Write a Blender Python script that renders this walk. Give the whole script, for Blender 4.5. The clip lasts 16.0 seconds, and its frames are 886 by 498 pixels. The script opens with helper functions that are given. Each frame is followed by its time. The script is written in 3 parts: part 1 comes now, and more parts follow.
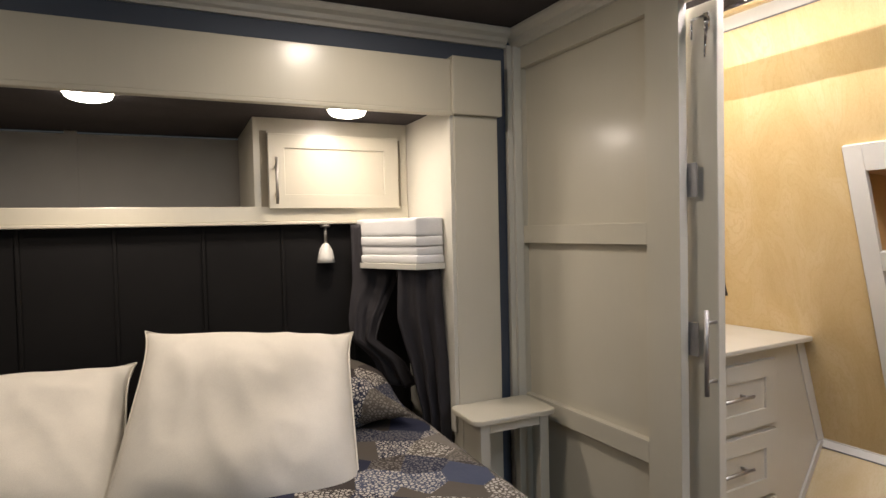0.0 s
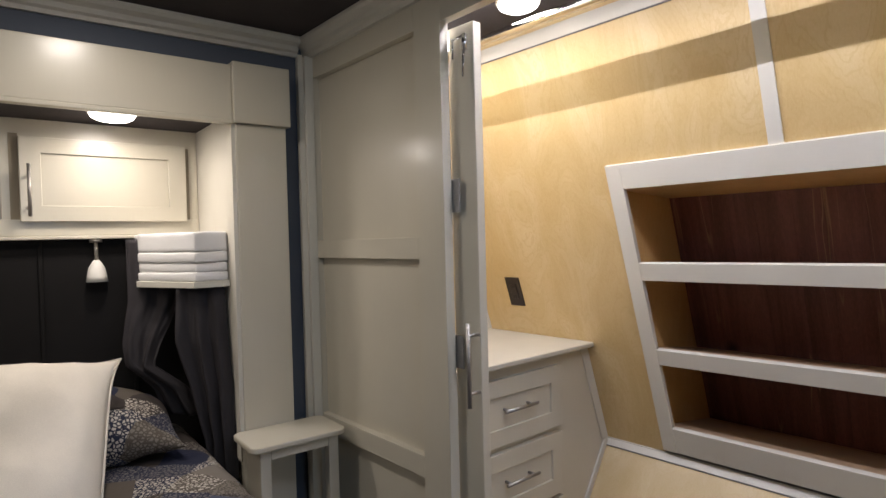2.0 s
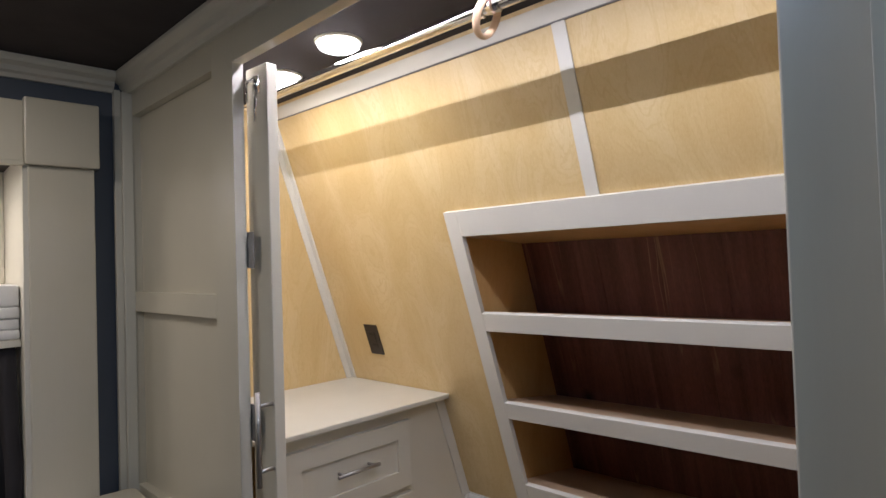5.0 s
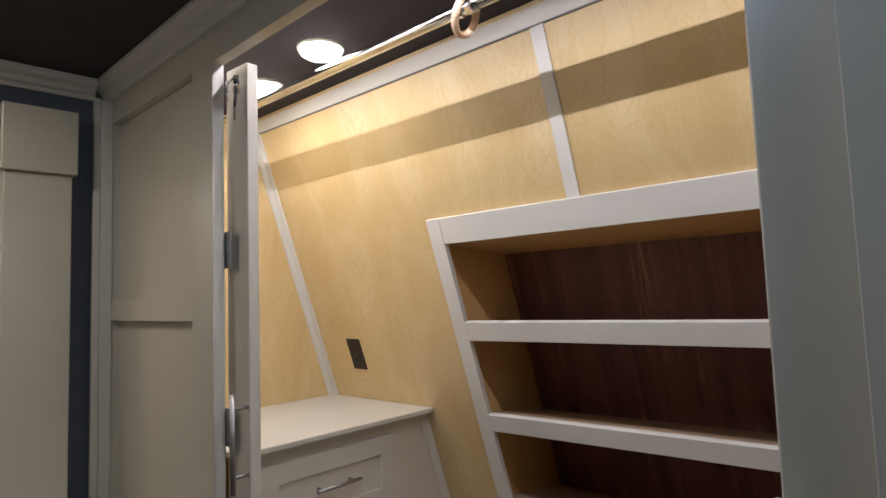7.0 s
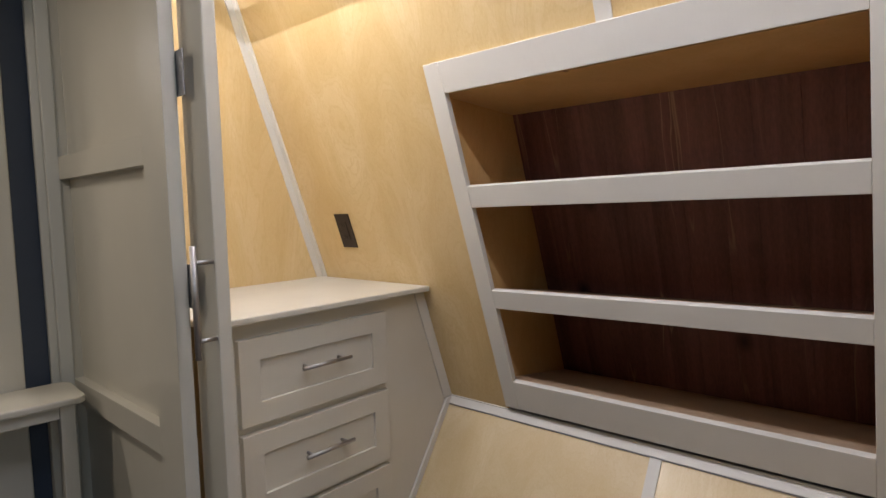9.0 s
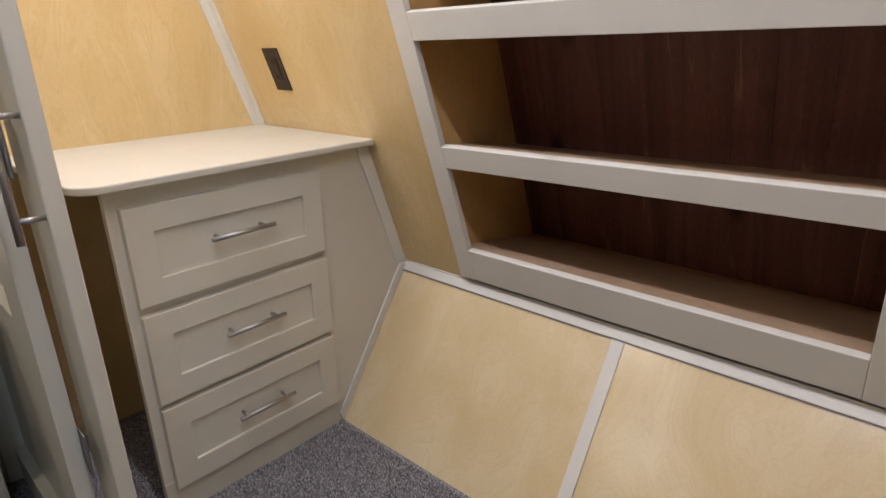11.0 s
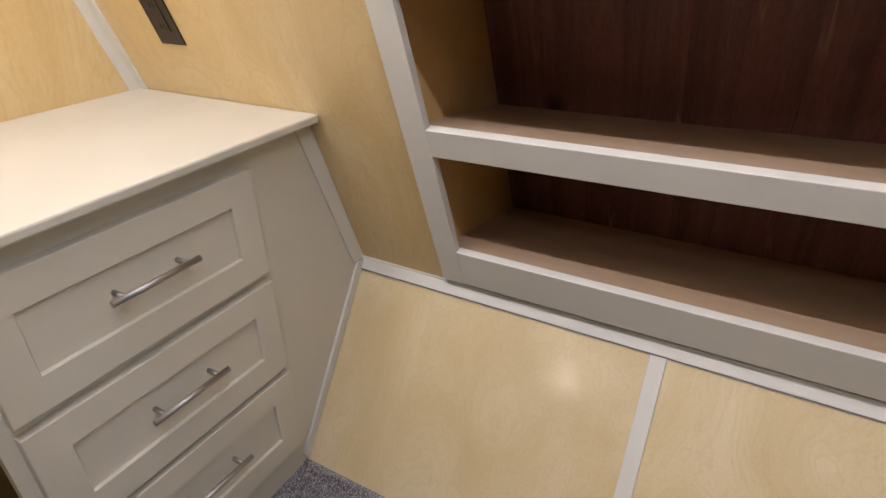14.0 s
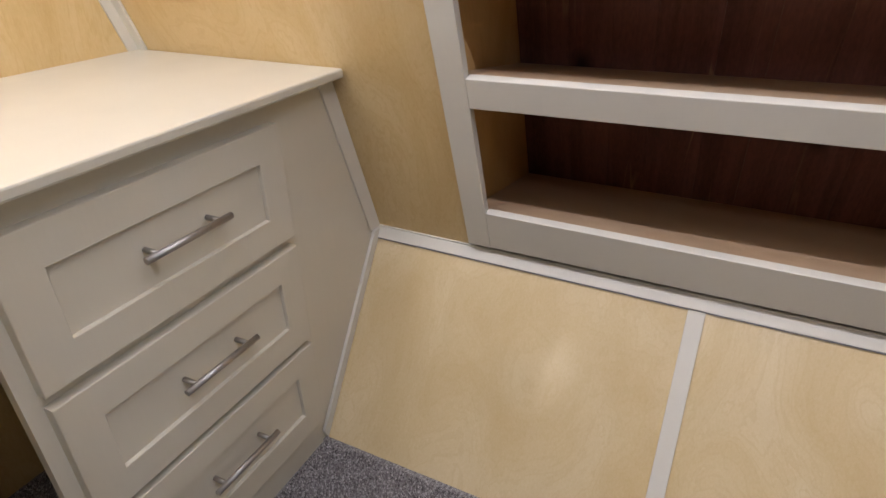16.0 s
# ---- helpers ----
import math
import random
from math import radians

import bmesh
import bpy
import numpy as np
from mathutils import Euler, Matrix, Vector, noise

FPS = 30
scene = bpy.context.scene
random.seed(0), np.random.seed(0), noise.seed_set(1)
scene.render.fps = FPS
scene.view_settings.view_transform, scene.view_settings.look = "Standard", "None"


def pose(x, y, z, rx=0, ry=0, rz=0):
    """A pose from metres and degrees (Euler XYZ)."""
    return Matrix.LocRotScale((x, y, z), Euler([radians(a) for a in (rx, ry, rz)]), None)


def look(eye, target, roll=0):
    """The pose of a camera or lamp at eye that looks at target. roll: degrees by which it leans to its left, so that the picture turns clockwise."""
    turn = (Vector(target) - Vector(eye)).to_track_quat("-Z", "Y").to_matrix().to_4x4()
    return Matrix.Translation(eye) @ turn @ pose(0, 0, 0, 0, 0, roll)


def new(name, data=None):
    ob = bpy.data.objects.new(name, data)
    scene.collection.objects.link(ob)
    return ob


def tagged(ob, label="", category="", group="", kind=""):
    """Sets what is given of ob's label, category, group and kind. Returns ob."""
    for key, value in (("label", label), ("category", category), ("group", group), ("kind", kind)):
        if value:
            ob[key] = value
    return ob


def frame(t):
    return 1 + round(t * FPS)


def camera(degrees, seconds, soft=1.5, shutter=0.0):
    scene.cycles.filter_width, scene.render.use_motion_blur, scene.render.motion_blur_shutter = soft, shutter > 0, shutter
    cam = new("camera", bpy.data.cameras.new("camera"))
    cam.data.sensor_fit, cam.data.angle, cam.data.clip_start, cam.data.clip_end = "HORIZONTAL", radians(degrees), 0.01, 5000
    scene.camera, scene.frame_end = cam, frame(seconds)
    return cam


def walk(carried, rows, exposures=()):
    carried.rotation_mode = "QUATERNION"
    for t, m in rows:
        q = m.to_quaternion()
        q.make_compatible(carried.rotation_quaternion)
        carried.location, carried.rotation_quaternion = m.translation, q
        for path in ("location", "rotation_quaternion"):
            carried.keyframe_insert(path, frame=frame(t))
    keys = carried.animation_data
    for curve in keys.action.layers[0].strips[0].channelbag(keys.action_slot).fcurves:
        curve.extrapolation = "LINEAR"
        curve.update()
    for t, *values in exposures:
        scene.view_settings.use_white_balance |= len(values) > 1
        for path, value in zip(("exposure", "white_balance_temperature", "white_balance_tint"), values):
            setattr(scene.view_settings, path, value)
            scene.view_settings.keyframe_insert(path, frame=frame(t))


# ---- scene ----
cam = camera(74.2, 16.0)
PATH = [
    (0, (0.219, -0.035, 1.319), (1.051, 1.782, 1.252), -1.3),
    (0.5, (0.301, -0.048, 1.32), (1.25, 1.712, 1.258), -1.4),
    (1, (0.37, -0.07, 1.319), (1.413, 1.636, 1.264), -1.4),
    (1.5, (0.421, -0.101, 1.318), (1.552, 1.548, 1.273), -1.4),
    (2, (0.481, -0.136, 1.319), (1.691, 1.457, 1.284), -1.5),
    (2.5, (0.548, -0.153, 1.318), (1.821, 1.39, 1.288), -1.6),
    (3, (0.651, -0.158, 1.321), (1.97, 1.344, 1.293), -1.7),
    (3.5, (0.745, -0.169, 1.34), (2.078, 1.322, 1.311), -1.7),
    (4, (0.795, -0.183, 1.357), (2.138, 1.3, 1.34), -1.8),
    (4.5, (0.823, -0.217, 1.375), (2.175, 1.257, 1.375), -1.7),
    (5, (0.838, -0.28, 1.388), (2.196, 1.187, 1.436), -1.8),
    (7.5, (0.88, -0.28, 1.269), (2.268, 1.151, 1.43), -2.0),
    (8, (0.925, -0.196, 1.222), (2.315, 1.239, 1.325), -1.9),
    (8.5, (0.971, -0.137, 1.165), (2.358, 1.303, 1.162), -1.4),
    (9, (1.013, -0.092, 1.156), (2.408, 1.334, 1.014), -1.6),
    (9.5, (1.083, -0.051, 1.138), (2.476, 1.361, 0.879), -1.8),
    (10, (1.184, -0.027, 1.119), (2.552, 1.377, 0.724), -1.5),
    (12.5, (1.466, 0.13, 1.234), (2.7, 1.414, 0.325), -1.5),
    (13, (1.502, 0.234, 1.246), (2.736, 1.507, 0.321), -1.5),
    (13.5, (1.513, 0.373, 1.245), (2.786, 1.59, 0.298), -1.0),
    (14, (1.52, 0.456, 1.223), (2.954, 1.469, 0.265), -1.9),
    (14.5, (1.501, 0.55, 1.212), (2.948, 1.533, 0.242), -1.8),
    (15, (1.465, 0.594, 1.177), (2.917, 1.569, 0.208), -1.6),
    (15.5, (1.453, 0.589, 1.146), (2.911, 1.562, 0.185), -1.6),
    (16, (1.443, 0.58, 1.14), (2.937, 1.487, 0.166), -1.3),
]
EXPOSURES = [(0, 0.22, 6800, 10), (2, -0.03, 6400, 10), (3.5, -0.1, 6300, 10), (5, -0.2, 6250, 10), (7.5, -0.3, 6400, 10), (9, -0.02, 6450, 10), (10, 0.15, 6500, 10), (12.3, 0.36, 6550, 10), (16, 0.32, 6550, 10)]
walk(cam, [(t, look(eye, target, roll)) for t, eye, target, roll in PATH], EXPOSURES)

# world: the dark van hull outside gives a faint even grey through no opening at all
world = bpy.data.worlds.new("world")
world.use_nodes = True
world.node_tree.nodes["Background"].inputs[0].default_value = (0.5, 0.55, 0.6, 1)
world.node_tree.nodes["Background"].inputs[1].default_value = 0.05
scene.world = world


# closet frame: the closet stands four degrees off the bedroom walls
CLOSET = Matrix.Rotation(radians(4.0), 4, "Z")
ROOM = Matrix.Identity(4)
# the partition and its doors turn with the closet about the corner of the bedroom
PARTITION = Matrix.Translation((1.403, 1.83, 0)) @ Matrix.Rotation(radians(3.0), 4, "Z") @ Matrix.Translation((-1.405, -1.83, 0))


def area(name, m, size, watts, colour, size_y=None, shape="DISK", spread=180):
    d = bpy.data.lights.new(name, "AREA")
    d.shape, d.size, d.energy, d.color, d.spread = shape, size, watts, colour, radians(spread)
    if size_y:
        d.size_y = size_y
    ob = new(name, d)
    ob.matrix_world = m
    return ob


CEIL = 2.045
WARM, COOL = (1.0, 0.84, 0.63), (0.72, 0.85, 1.0)
LAMPS_CLOSET = [(1.78, 1.159), (1.797, 1.54)]
BED_CEIL = 1.750
LAMPS_BED = [(0.785, 1.985), (0.003, 1.975)]
for x, y in LAMPS_CLOSET:
    area("closet_light", pose(x, y, CEIL - 0.036), 0.11, 1.5, (1.0, 0.98, 0.97))
for x, y in LAMPS_BED:
    area("bed_light", pose(x, y, BED_CEIL - 0.036), 0.10, 2.5, (1.0, 0.90, 0.81))
# the eastern lamp follows its highlight; the western one is added, unseen
for x, y in ((0.68, 1.36), (-0.75, 1.36)):
    area("bedroom_light", pose(x, y, CEIL - 0.036), 0.12, 3.3, (1.0, 0.90, 0.79))
# the cool lamp of the passage in front of the closet
LAMP_ENTRY = (0.92, 0.08)
area("entry_light", pose(*LAMP_ENTRY, CEIL - 0.036), 0.12, 2.8, (0.52, 0.70, 1.0))
# the strip of small lights behind the closet header
area("led_light", CLOSET @ pose(1.655, 0.60, CEIL - 0.006), 0.003, 36.5, (0.962, 0.965, 1.14), 2.34, "RECTANGLE")
# added cool fill behind the walker for the dresser front; no lamp stands there
area("room_fill", look((0.70, -1.9, 1.75), (1.4, 0.3, 1.6)), 0.6, 6.5, (0.62, 0.81, 1.0), 0.5, "RECTANGLE")


# ---------- materials ----------
def material(name, colour, rough=0.5, metal=0.0, spec=0.5):
    m = bpy.data.materials.new(name)
    m.use_nodes = True
    b = m.node_tree.nodes["Principled BSDF"]
    b.inputs["Base Color"].default_value = (*colour, 1)
    b.inputs["Roughness"].default_value = rough
    b.inputs["Metallic"].default_value = metal
    b.inputs["Specular IOR Level"].default_value = spec
    return m, m.node_tree, b


def node(tree, kind, **values):
    n = tree.nodes.new(kind)
    for key, v in values.items():
        n.inputs[key.replace("_", " ")].default_value = v
    return n


def coords(tree, scale=(1, 1, 1), rot=(0, 0, 0), out="Object"):
    c = tree.nodes.new("ShaderNodeTexCoord")
    m = tree.nodes.new("ShaderNodeMapping")
    m.inputs["Scale"].default_value, m.inputs["Rotation"].default_value = scale, rot
    tree.links.new(c.outputs[out], m.inputs[0])
    return m.outputs[0]


def ramp(tree, fac, stops, constant=False):
    r = tree.nodes.new("ShaderNodeValToRGB")
    r.color_ramp.interpolation = "CONSTANT" if constant else "LINEAR"
    e = r.color_ramp.elements
    while len(e) < len(stops):
        e.new(0.5)
    for el, (p, c) in zip(e, stops):
        el.position, el.color = p, (*c, 1)
    tree.links.new(fac, r.inputs[0])
    return r.outputs[0]


def noise_tex(tree, vec, scale, detail=4.0, rough=0.55, distort=0.0):
    n = node(tree, "ShaderNodeTexNoise", Scale=scale, Detail=detail, Roughness=rough, Distortion=distort)
    tree.links.new(vec, n.inputs["Vector"])
    return n.outputs["Fac"]


def bump(tree, bsdf, height, strength, distance):
    b = node(tree, "ShaderNodeBump", Strength=strength, Distance=distance)
    tree.links.new(height, b.inputs["Height"])
    tree.links.new(b.outputs[0], bsdf.inputs["Normal"])


def mix(tree, fac, a, b, kind="MIX"):
    n = tree.nodes.new("ShaderNodeMix")
    n.data_type, n.blend_type = "RGBA", kind
    for sock, v in ((n.inputs[0], fac), (n.inputs[6], a), (n.inputs[7], b)):
        if hasattr(v, "is_output"):
            tree.links.new(v, sock)
        else:
            sock.default_value = v if isinstance(v, float) else (*v, 1)
    return n.outputs[2]


def maths(tree, op, a, b=0.0):
    n = tree.nodes.new("ShaderNodeMath")
    n.operation = op
    for sock, v in ((n.inputs[0], a), (n.inputs[1], b)):
        if hasattr(v, "is_output"):
            tree.links.new(v, sock)
        else:
            sock.default_value = v
    return n.outputs[0]


def paint(name, colour, rough=0.38, grain=0.015, coat=0.0):
    """Sprayed cabinet paint: a faint vertical brush grain and slight soiling."""
    m, t, b = material(name, colour, rough)
    b.inputs["Coat Weight"].default_value = coat
    b.inputs["Coat Roughness"].default_value = 0.2
    a = noise_tex(t, coords(t, (60, 60, 3)), 3.0, 3)
    c = noise_tex(t, coords(t), 5.0, 3)
    dark = tuple(v * (1 - grain * 2.2) for v in colour)
    one = ramp(t, c, [(0.3, dark), (0.75, colour)])
    two = ramp(t, a, [(0.3, (1 - grain,) * 3), (0.7, (1, 1, 1))])
    t.links.new(mix(t, 1.0, one, two, "MULTIPLY"), b.inputs["Base Color"])
    t.links.new(ramp(t, c, [(0.3, (rough + 0.05,) * 3), (0.7, (rough,) * 3)]), b.inputs["Roughness"])
    bump(t, b, a, 0.05, 0.0004)
    return m


CREAM = paint("cream_paint", (0.60, 0.55, 0.44), 0.33, coat=0.4)
COUNTER = paint("cream_laminate", (0.57, 0.53, 0.425), 0.36, 0.02)
TRIM = paint("white_wrapped_trim", (0.65, 0.615, 0.53), 0.42)


def birch(name, base, dark, light, along="z", gloss=0.42, coat=0.0, figure=0.3):
    """Clear-coated birch plywood: broad cathedral figure, fine pores and small pin knots."""
    m, t, b = material(name, base, gloss)
    sc = {"z": (3.0, 3.0, 0.8), "y": (3.0, 0.8, 3.0)}[along]
    wide = noise_tex(t, coords(t, sc), 1.7, 5, 0.55, 0.9)
    blot = noise_tex(t, coords(t), 4.5, 4, 0.6, 0.4)
    fine = noise_tex(t, coords(t, tuple(v * 26 for v in sc)), 3.0, 3, 0.7)
    v = node(t, "ShaderNodeTexVoronoi", Scale=2.6)
    t.links.new(coords(t, (1, 1, 0.75)), v.inputs["Vector"])
    col = ramp(t, wide, [(0.25, dark), (0.5, base), (0.72, light)])
    col = mix(t, ramp(t, blot, [(0.35, (0.0,) * 3), (0.72, (0.35,) * 3)]), col, dark)
    rings = maths(t, "SINE", maths(t, "MULTIPLY", wide, 100.0))
    edge = ramp(t, rings, [(0.45, (0.0,) * 3), (0.95, (figure,) * 3)])
    col = mix(t, edge, col, dark)
    col = mix(t, 0.25, col, ramp(t, fine, [(0.3, dark), (0.7, light)]))
    if along == "z":
        knot = ramp(t, v.outputs["Distance"], [(0.010, (1, 1, 1)), (0.030, (0, 0, 0))])
        col = mix(t, knot, col, (0.16, 0.07, 0.03)) if along == "z" else col
    b.inputs["Coat Weight"].default_value = coat
    t.links.new(ramp(t, blot, [(0.3, (0.46 - 0.3 * (coat > 0.6),) * 3), (0.7, (0.32 - 0.08 * (coat > 0.6),) * 3)]), b.inputs["Coat Roughness"])
    t.links.new(col, b.inputs["Base Color"])
    t.links.new(ramp(t, blot, [(0.3, (gloss + 0.04,) * 3), (0.7, (gloss - 0.09,) * 3)]), b.inputs["Roughness"])
    bump(t, b, fine, 0.1, 0.0006)
    return m


BIRCH = birch("birch_plywood", (0.62, 0.45, 0.205), (0.53, 0.35, 0.135), (0.70, 0.545, 0.30), coat=0.5, figure=0.4)
BIRCH_LOW = birch("pale_birch_plywood", (0.66, 0.51, 0.28), (0.58, 0.42, 0.20), (0.75, 0.615, 0.39), coat=1.0, figure=0.32)


# birch linings; the amber paints in warm bounce light between shelf boards
BIRCH_IN = birch("birch_amber_bounce", (0.60, 0.37, 0.145), (0.50, 0.29, 0.095), (0.66, 0.44, 0.19))
BOARD = birch("tan_plywood", (0.52, 0.36, 0.22), (0.46, 0.30, 0.17), (0.57, 0.42, 0.275), "y", 0.42, figure=0.1)


def cedar():
    m, t, b = material("aromatic_cedar", (0.1, 0.03, 0.02), 0.55)
    info = t.nodes.new("ShaderNodeObjectInfo")
    vec = coords(t, (0.5, 12.0, 0.6))
    n = t.nodes.new("ShaderNodeVectorMath")
    n.operation = "ADD"
    t.links.new(vec, n.inputs[0])
    shift = maths(t, "MULTIPLY", info.outputs["Random"], 40.0)
    t.links.new(shift, n.inputs[1])
    wide = noise_tex(t, n.outputs[0], 1.6, 5, 0.6, 0.6)
    fine = noise_tex(t, coords(t, (90, 90, 4)), 2.0, 3)
    col = ramp(t, wide, [(0.25, (0.060, 0.026, 0.021)), (0.45, (0.145, 0.062, 0.050)), (0.62, (0.23, 0.10, 0.080)), (0.8, (0.13, 0.056, 0.044))])
    col = mix(t, 0.3, col, ramp(t, fine, [(0.3, (0.085, 0.03, 0.02)), (0.7, (0.27, 0.10, 0.065))]))
    thin = noise_tex(t, coords(t, (0.4, 11, 0.6)), 1.3, 2.5, 0.5, 0.25)
    gate = ramp(t, noise_tex(t, coords(t, (0.8, 4, 1.1)), 1.7, 2), [(0.50, (0, 0, 0)), (0.62, (0.8,) * 3)])
    line = ramp(t, thin, [(0.488, (0, 0, 0)), (0.50, (1, 1, 1)), (0.512, (0, 0, 0))])
    col = mix(t, mix(t, 1.0, line, gate, "MULTIPLY"), col, (0.42, 0.25, 0.15))
    v = node(t, "ShaderNodeTexVoronoi", Scale=5.0)
    t.links.new(coords(t, (1, 1, 0.7)), v.inputs["Vector"])
    knot = ramp(t, v.outputs["Distance"], [(0.03, (0.9,) * 3), (0.16, (0, 0, 0))])
    col = mix(t, knot, col, (0.03, 0.01, 0.008))
    t.links.new(col, b.inputs["Base Color"])
    bump(t, b, fine, 0.25, 0.0008)
    return m


CEDAR = cedar()


def fabric(name, colour, rough=0.9, weave=900.0, strength=0.25, vary=0.12):
    m, t, b = material(name, colour, rough, spec=0.2)
    c = noise_tex(t, coords(t), 7.0, 4)
    w = noise_tex(t, coords(t), weave, 2)
    low, high = tuple(v * (1 - vary) for v in colour), tuple(min(1, v * (1 + vary)) for v in colour)
    col = mix(t, 0.5, ramp(t, c, [(0.3, low), (0.7, high)]), ramp(t, w, [(0.3, low), (0.7, high)]))
    t.links.new(col, b.inputs["Base Color"])
    bump(t, b, w, strength, 0.001)
    return m


CEILING = fabric("charcoal_headliner", (0.058, 0.051, 0.052), 0.95, 700, 0.4, 0.2)
BLUE = fabric("slate_blue_wallboard", (0.10, 0.112, 0.14), 0.7, 300, 0.05, 0.06)
GREYWALL = fabric("grey_wallboard", (0.36, 0.34, 0.31), 0.7, 400, 0.08, 0.07)
BLACK = fabric("black_upholstery", (0.008, 0.007, 0.0068), 0.75, 1500, 0.2, 0.2)
CURTAIN = fabric("charcoal_curtain_cloth", (0.036, 0.032, 0.034), 0.75, 1200, 0.2, 0.2)
LINEN = fabric("off_white_linen", (0.69, 0.635, 0.55), 0.9, 420, 0.9, 0.10)
TOWEL = fabric("white_towelling", (0.74, 0.72, 0.70), 0.95, 500, 0.7, 0.06)
# near-black that puts shade into the socket slots and under the mattress
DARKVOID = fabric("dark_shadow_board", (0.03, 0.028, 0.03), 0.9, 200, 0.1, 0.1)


def carpet():
    m, t, b = material("grey_flecked_carpet", (0.3, 0.29, 0.28), 0.95, spec=0.1)
    w = noise_tex(t, coords(t), 170.0, 3, 0.7)
    c = noise_tex(t, coords(t), 9.0, 3)
    col = ramp(t, w, [(0.32, (0.09, 0.08, 0.08)), (0.5, (0.27, 0.25, 0.245)), (0.68, (0.52, 0.49, 0.47))])
    col = mix(t, 1.0, col, ramp(t, c, [(0.3, (0.85,) * 3), (0.7, (1.05,) * 3)]), "MULTIPLY")
    t.links.new(col, b.inputs["Base Color"])
    bump(t, b, w, 0.9, 0.006)
    return m


CARPET = carpet()


def quilt():
    """Printed patchwork: diamonds of navy, taupe, brown and pebbled cream."""
    m, t, b = material("patchwork_quilt", (0.2, 0.2, 0.25), 0.85, spec=0.2)
    vec = coords(t, (8.5, 8.5, 8.5), (0, 0, radians(33)))
    ch = node(t, "ShaderNodeTexVoronoi", Scale=1.0, Randomness=0.55)
    t.links.new(vec, ch.inputs["Vector"])
    pick = t.nodes.new("ShaderNodeSeparateColor")
    t.links.new(ch.outputs["Color"], pick.inputs[0])
    base = ramp(t, pick.outputs[0], [(0.0, (0.025, 0.028, 0.05)), (0.18, (0.105, 0.088, 0.07)), (0.45, (0.07, 0.08, 0.12)), (0.56, (0.05, 0.04, 0.035)), (0.84, (0.19, 0.165, 0.14))], True)
    peb = node(t, "ShaderNodeTexVoronoi", Scale=85.0)
    peb.feature = "DISTANCE_TO_EDGE"
    t.links.new(coords(t), peb.inputs["Vector"])
    spots = ramp(t, peb.outputs["Distance"], [(0.1, (0, 0, 0)), (0.2, (1, 1, 1))])
    which = ramp(t, pick.outputs[1], [(0.0, (0, 0, 0)), (0.45, (0.25,) * 3), (0.72, (0.9,) * 3)], True)
    fac = mix(t, 1.0, spots, which, "MULTIPLY")
    col = mix(t, fac, base, (0.55, 0.50, 0.43))
    t.links.new(col, b.inputs["Base Color"])
    bump(t, b, noise_tex(t, coords(t), 38.0, 3), 0.4, 0.006)
    return m


QUILT = quilt()


def metal(name, colour, rough):
    m, t, b = material(name, colour, rough, 1.0)
    n = noise_tex(t, coords(t, (400, 400, 30)), 2.0, 2)
    t.links.new(ramp(t, n, [(0.3, (rough * 0.8,) * 3), (0.7, (rough * 1.25,) * 3)]), b.inputs["Roughness"])
    return m


NICKEL = metal("brushed_nickel", (0.43, 0.40, 0.365), 0.5)
CHROME = metal("polished_chrome", (0.72, 0.72, 0.72), 0.07)
HINGE = metal("satin_hinge_steel", (0.32, 0.31, 0.31), 0.5)
BRONZE, _, _ = material("dark_bronze_plastic", (0.022, 0.014, 0.011), 0.35)
WOODRING, _, _ = material("pale_wooden_ring", (0.62, 0.42, 0.27), 0.4)
GREYLINE, _, _ = material("grey_seam", (0.20, 0.19, 0.18), 0.7)
DARKTAN, _, _ = material("tan_slot_shade", (0.30, 0.25, 0.18), 0.7)
SEAM, _, _ = material("towel_seam", (0.38, 0.37, 0.37), 0.9)
FROST, _, _ = material("frosted_glass", (0.75, 0.72, 0.66), 0.35)


def glow(name, colour, strength):
    m, t, b = material(name, (0.8, 0.8, 0.8), 0.4)
    b.inputs["Emission Color"].default_value = (*colour, 1)
    b.inputs["Emission Strength"].default_value = strength
    return m


DIFFUSER = glow("lit_closet_diffuser", (1.0, 0.985, 1.0), 8.0)
DIFFUSER_BED = glow("lit_bed_diffuser", (1.0, 0.90, 0.83), 18.0)
DIFFUSER_ROOM = glow("lit_room_diffuser", (1.0, 0.90, 0.83), 18.0)
LED = glow("lit_led", (1.0, 0.985, 0.98), 1.5)


# ---------- shapes ----------
def box(x0, x1, y0, y1, z0, z1, bevel=0.0, seg=2, bm=None):
    own = bmesh.new()
    bmesh.ops.create_cube(own, size=1.0)
    for v in own.verts:
        v.co = Vector(((x0 + x1) / 2 + v.co.x * (x1 - x0), (y0 + y1) / 2 + v.co.y * (y1 - y0), (z0 + z1) / 2 + v.co.z * (z1 - z0)))
    if bevel:
        bmesh.ops.bevel(own, geom=own.edges[:], offset=bevel, segments=seg, affect="EDGES", profile=0.5)
    return join(bm, own)


def join(bm, own):
    if bm is None:
        return own
    me = bpy.data.meshes.new("tmp")
    own.to_mesh(me)
    own.free()
    bm.from_mesh(me)
    bpy.data.meshes.remove(me)
    return bm


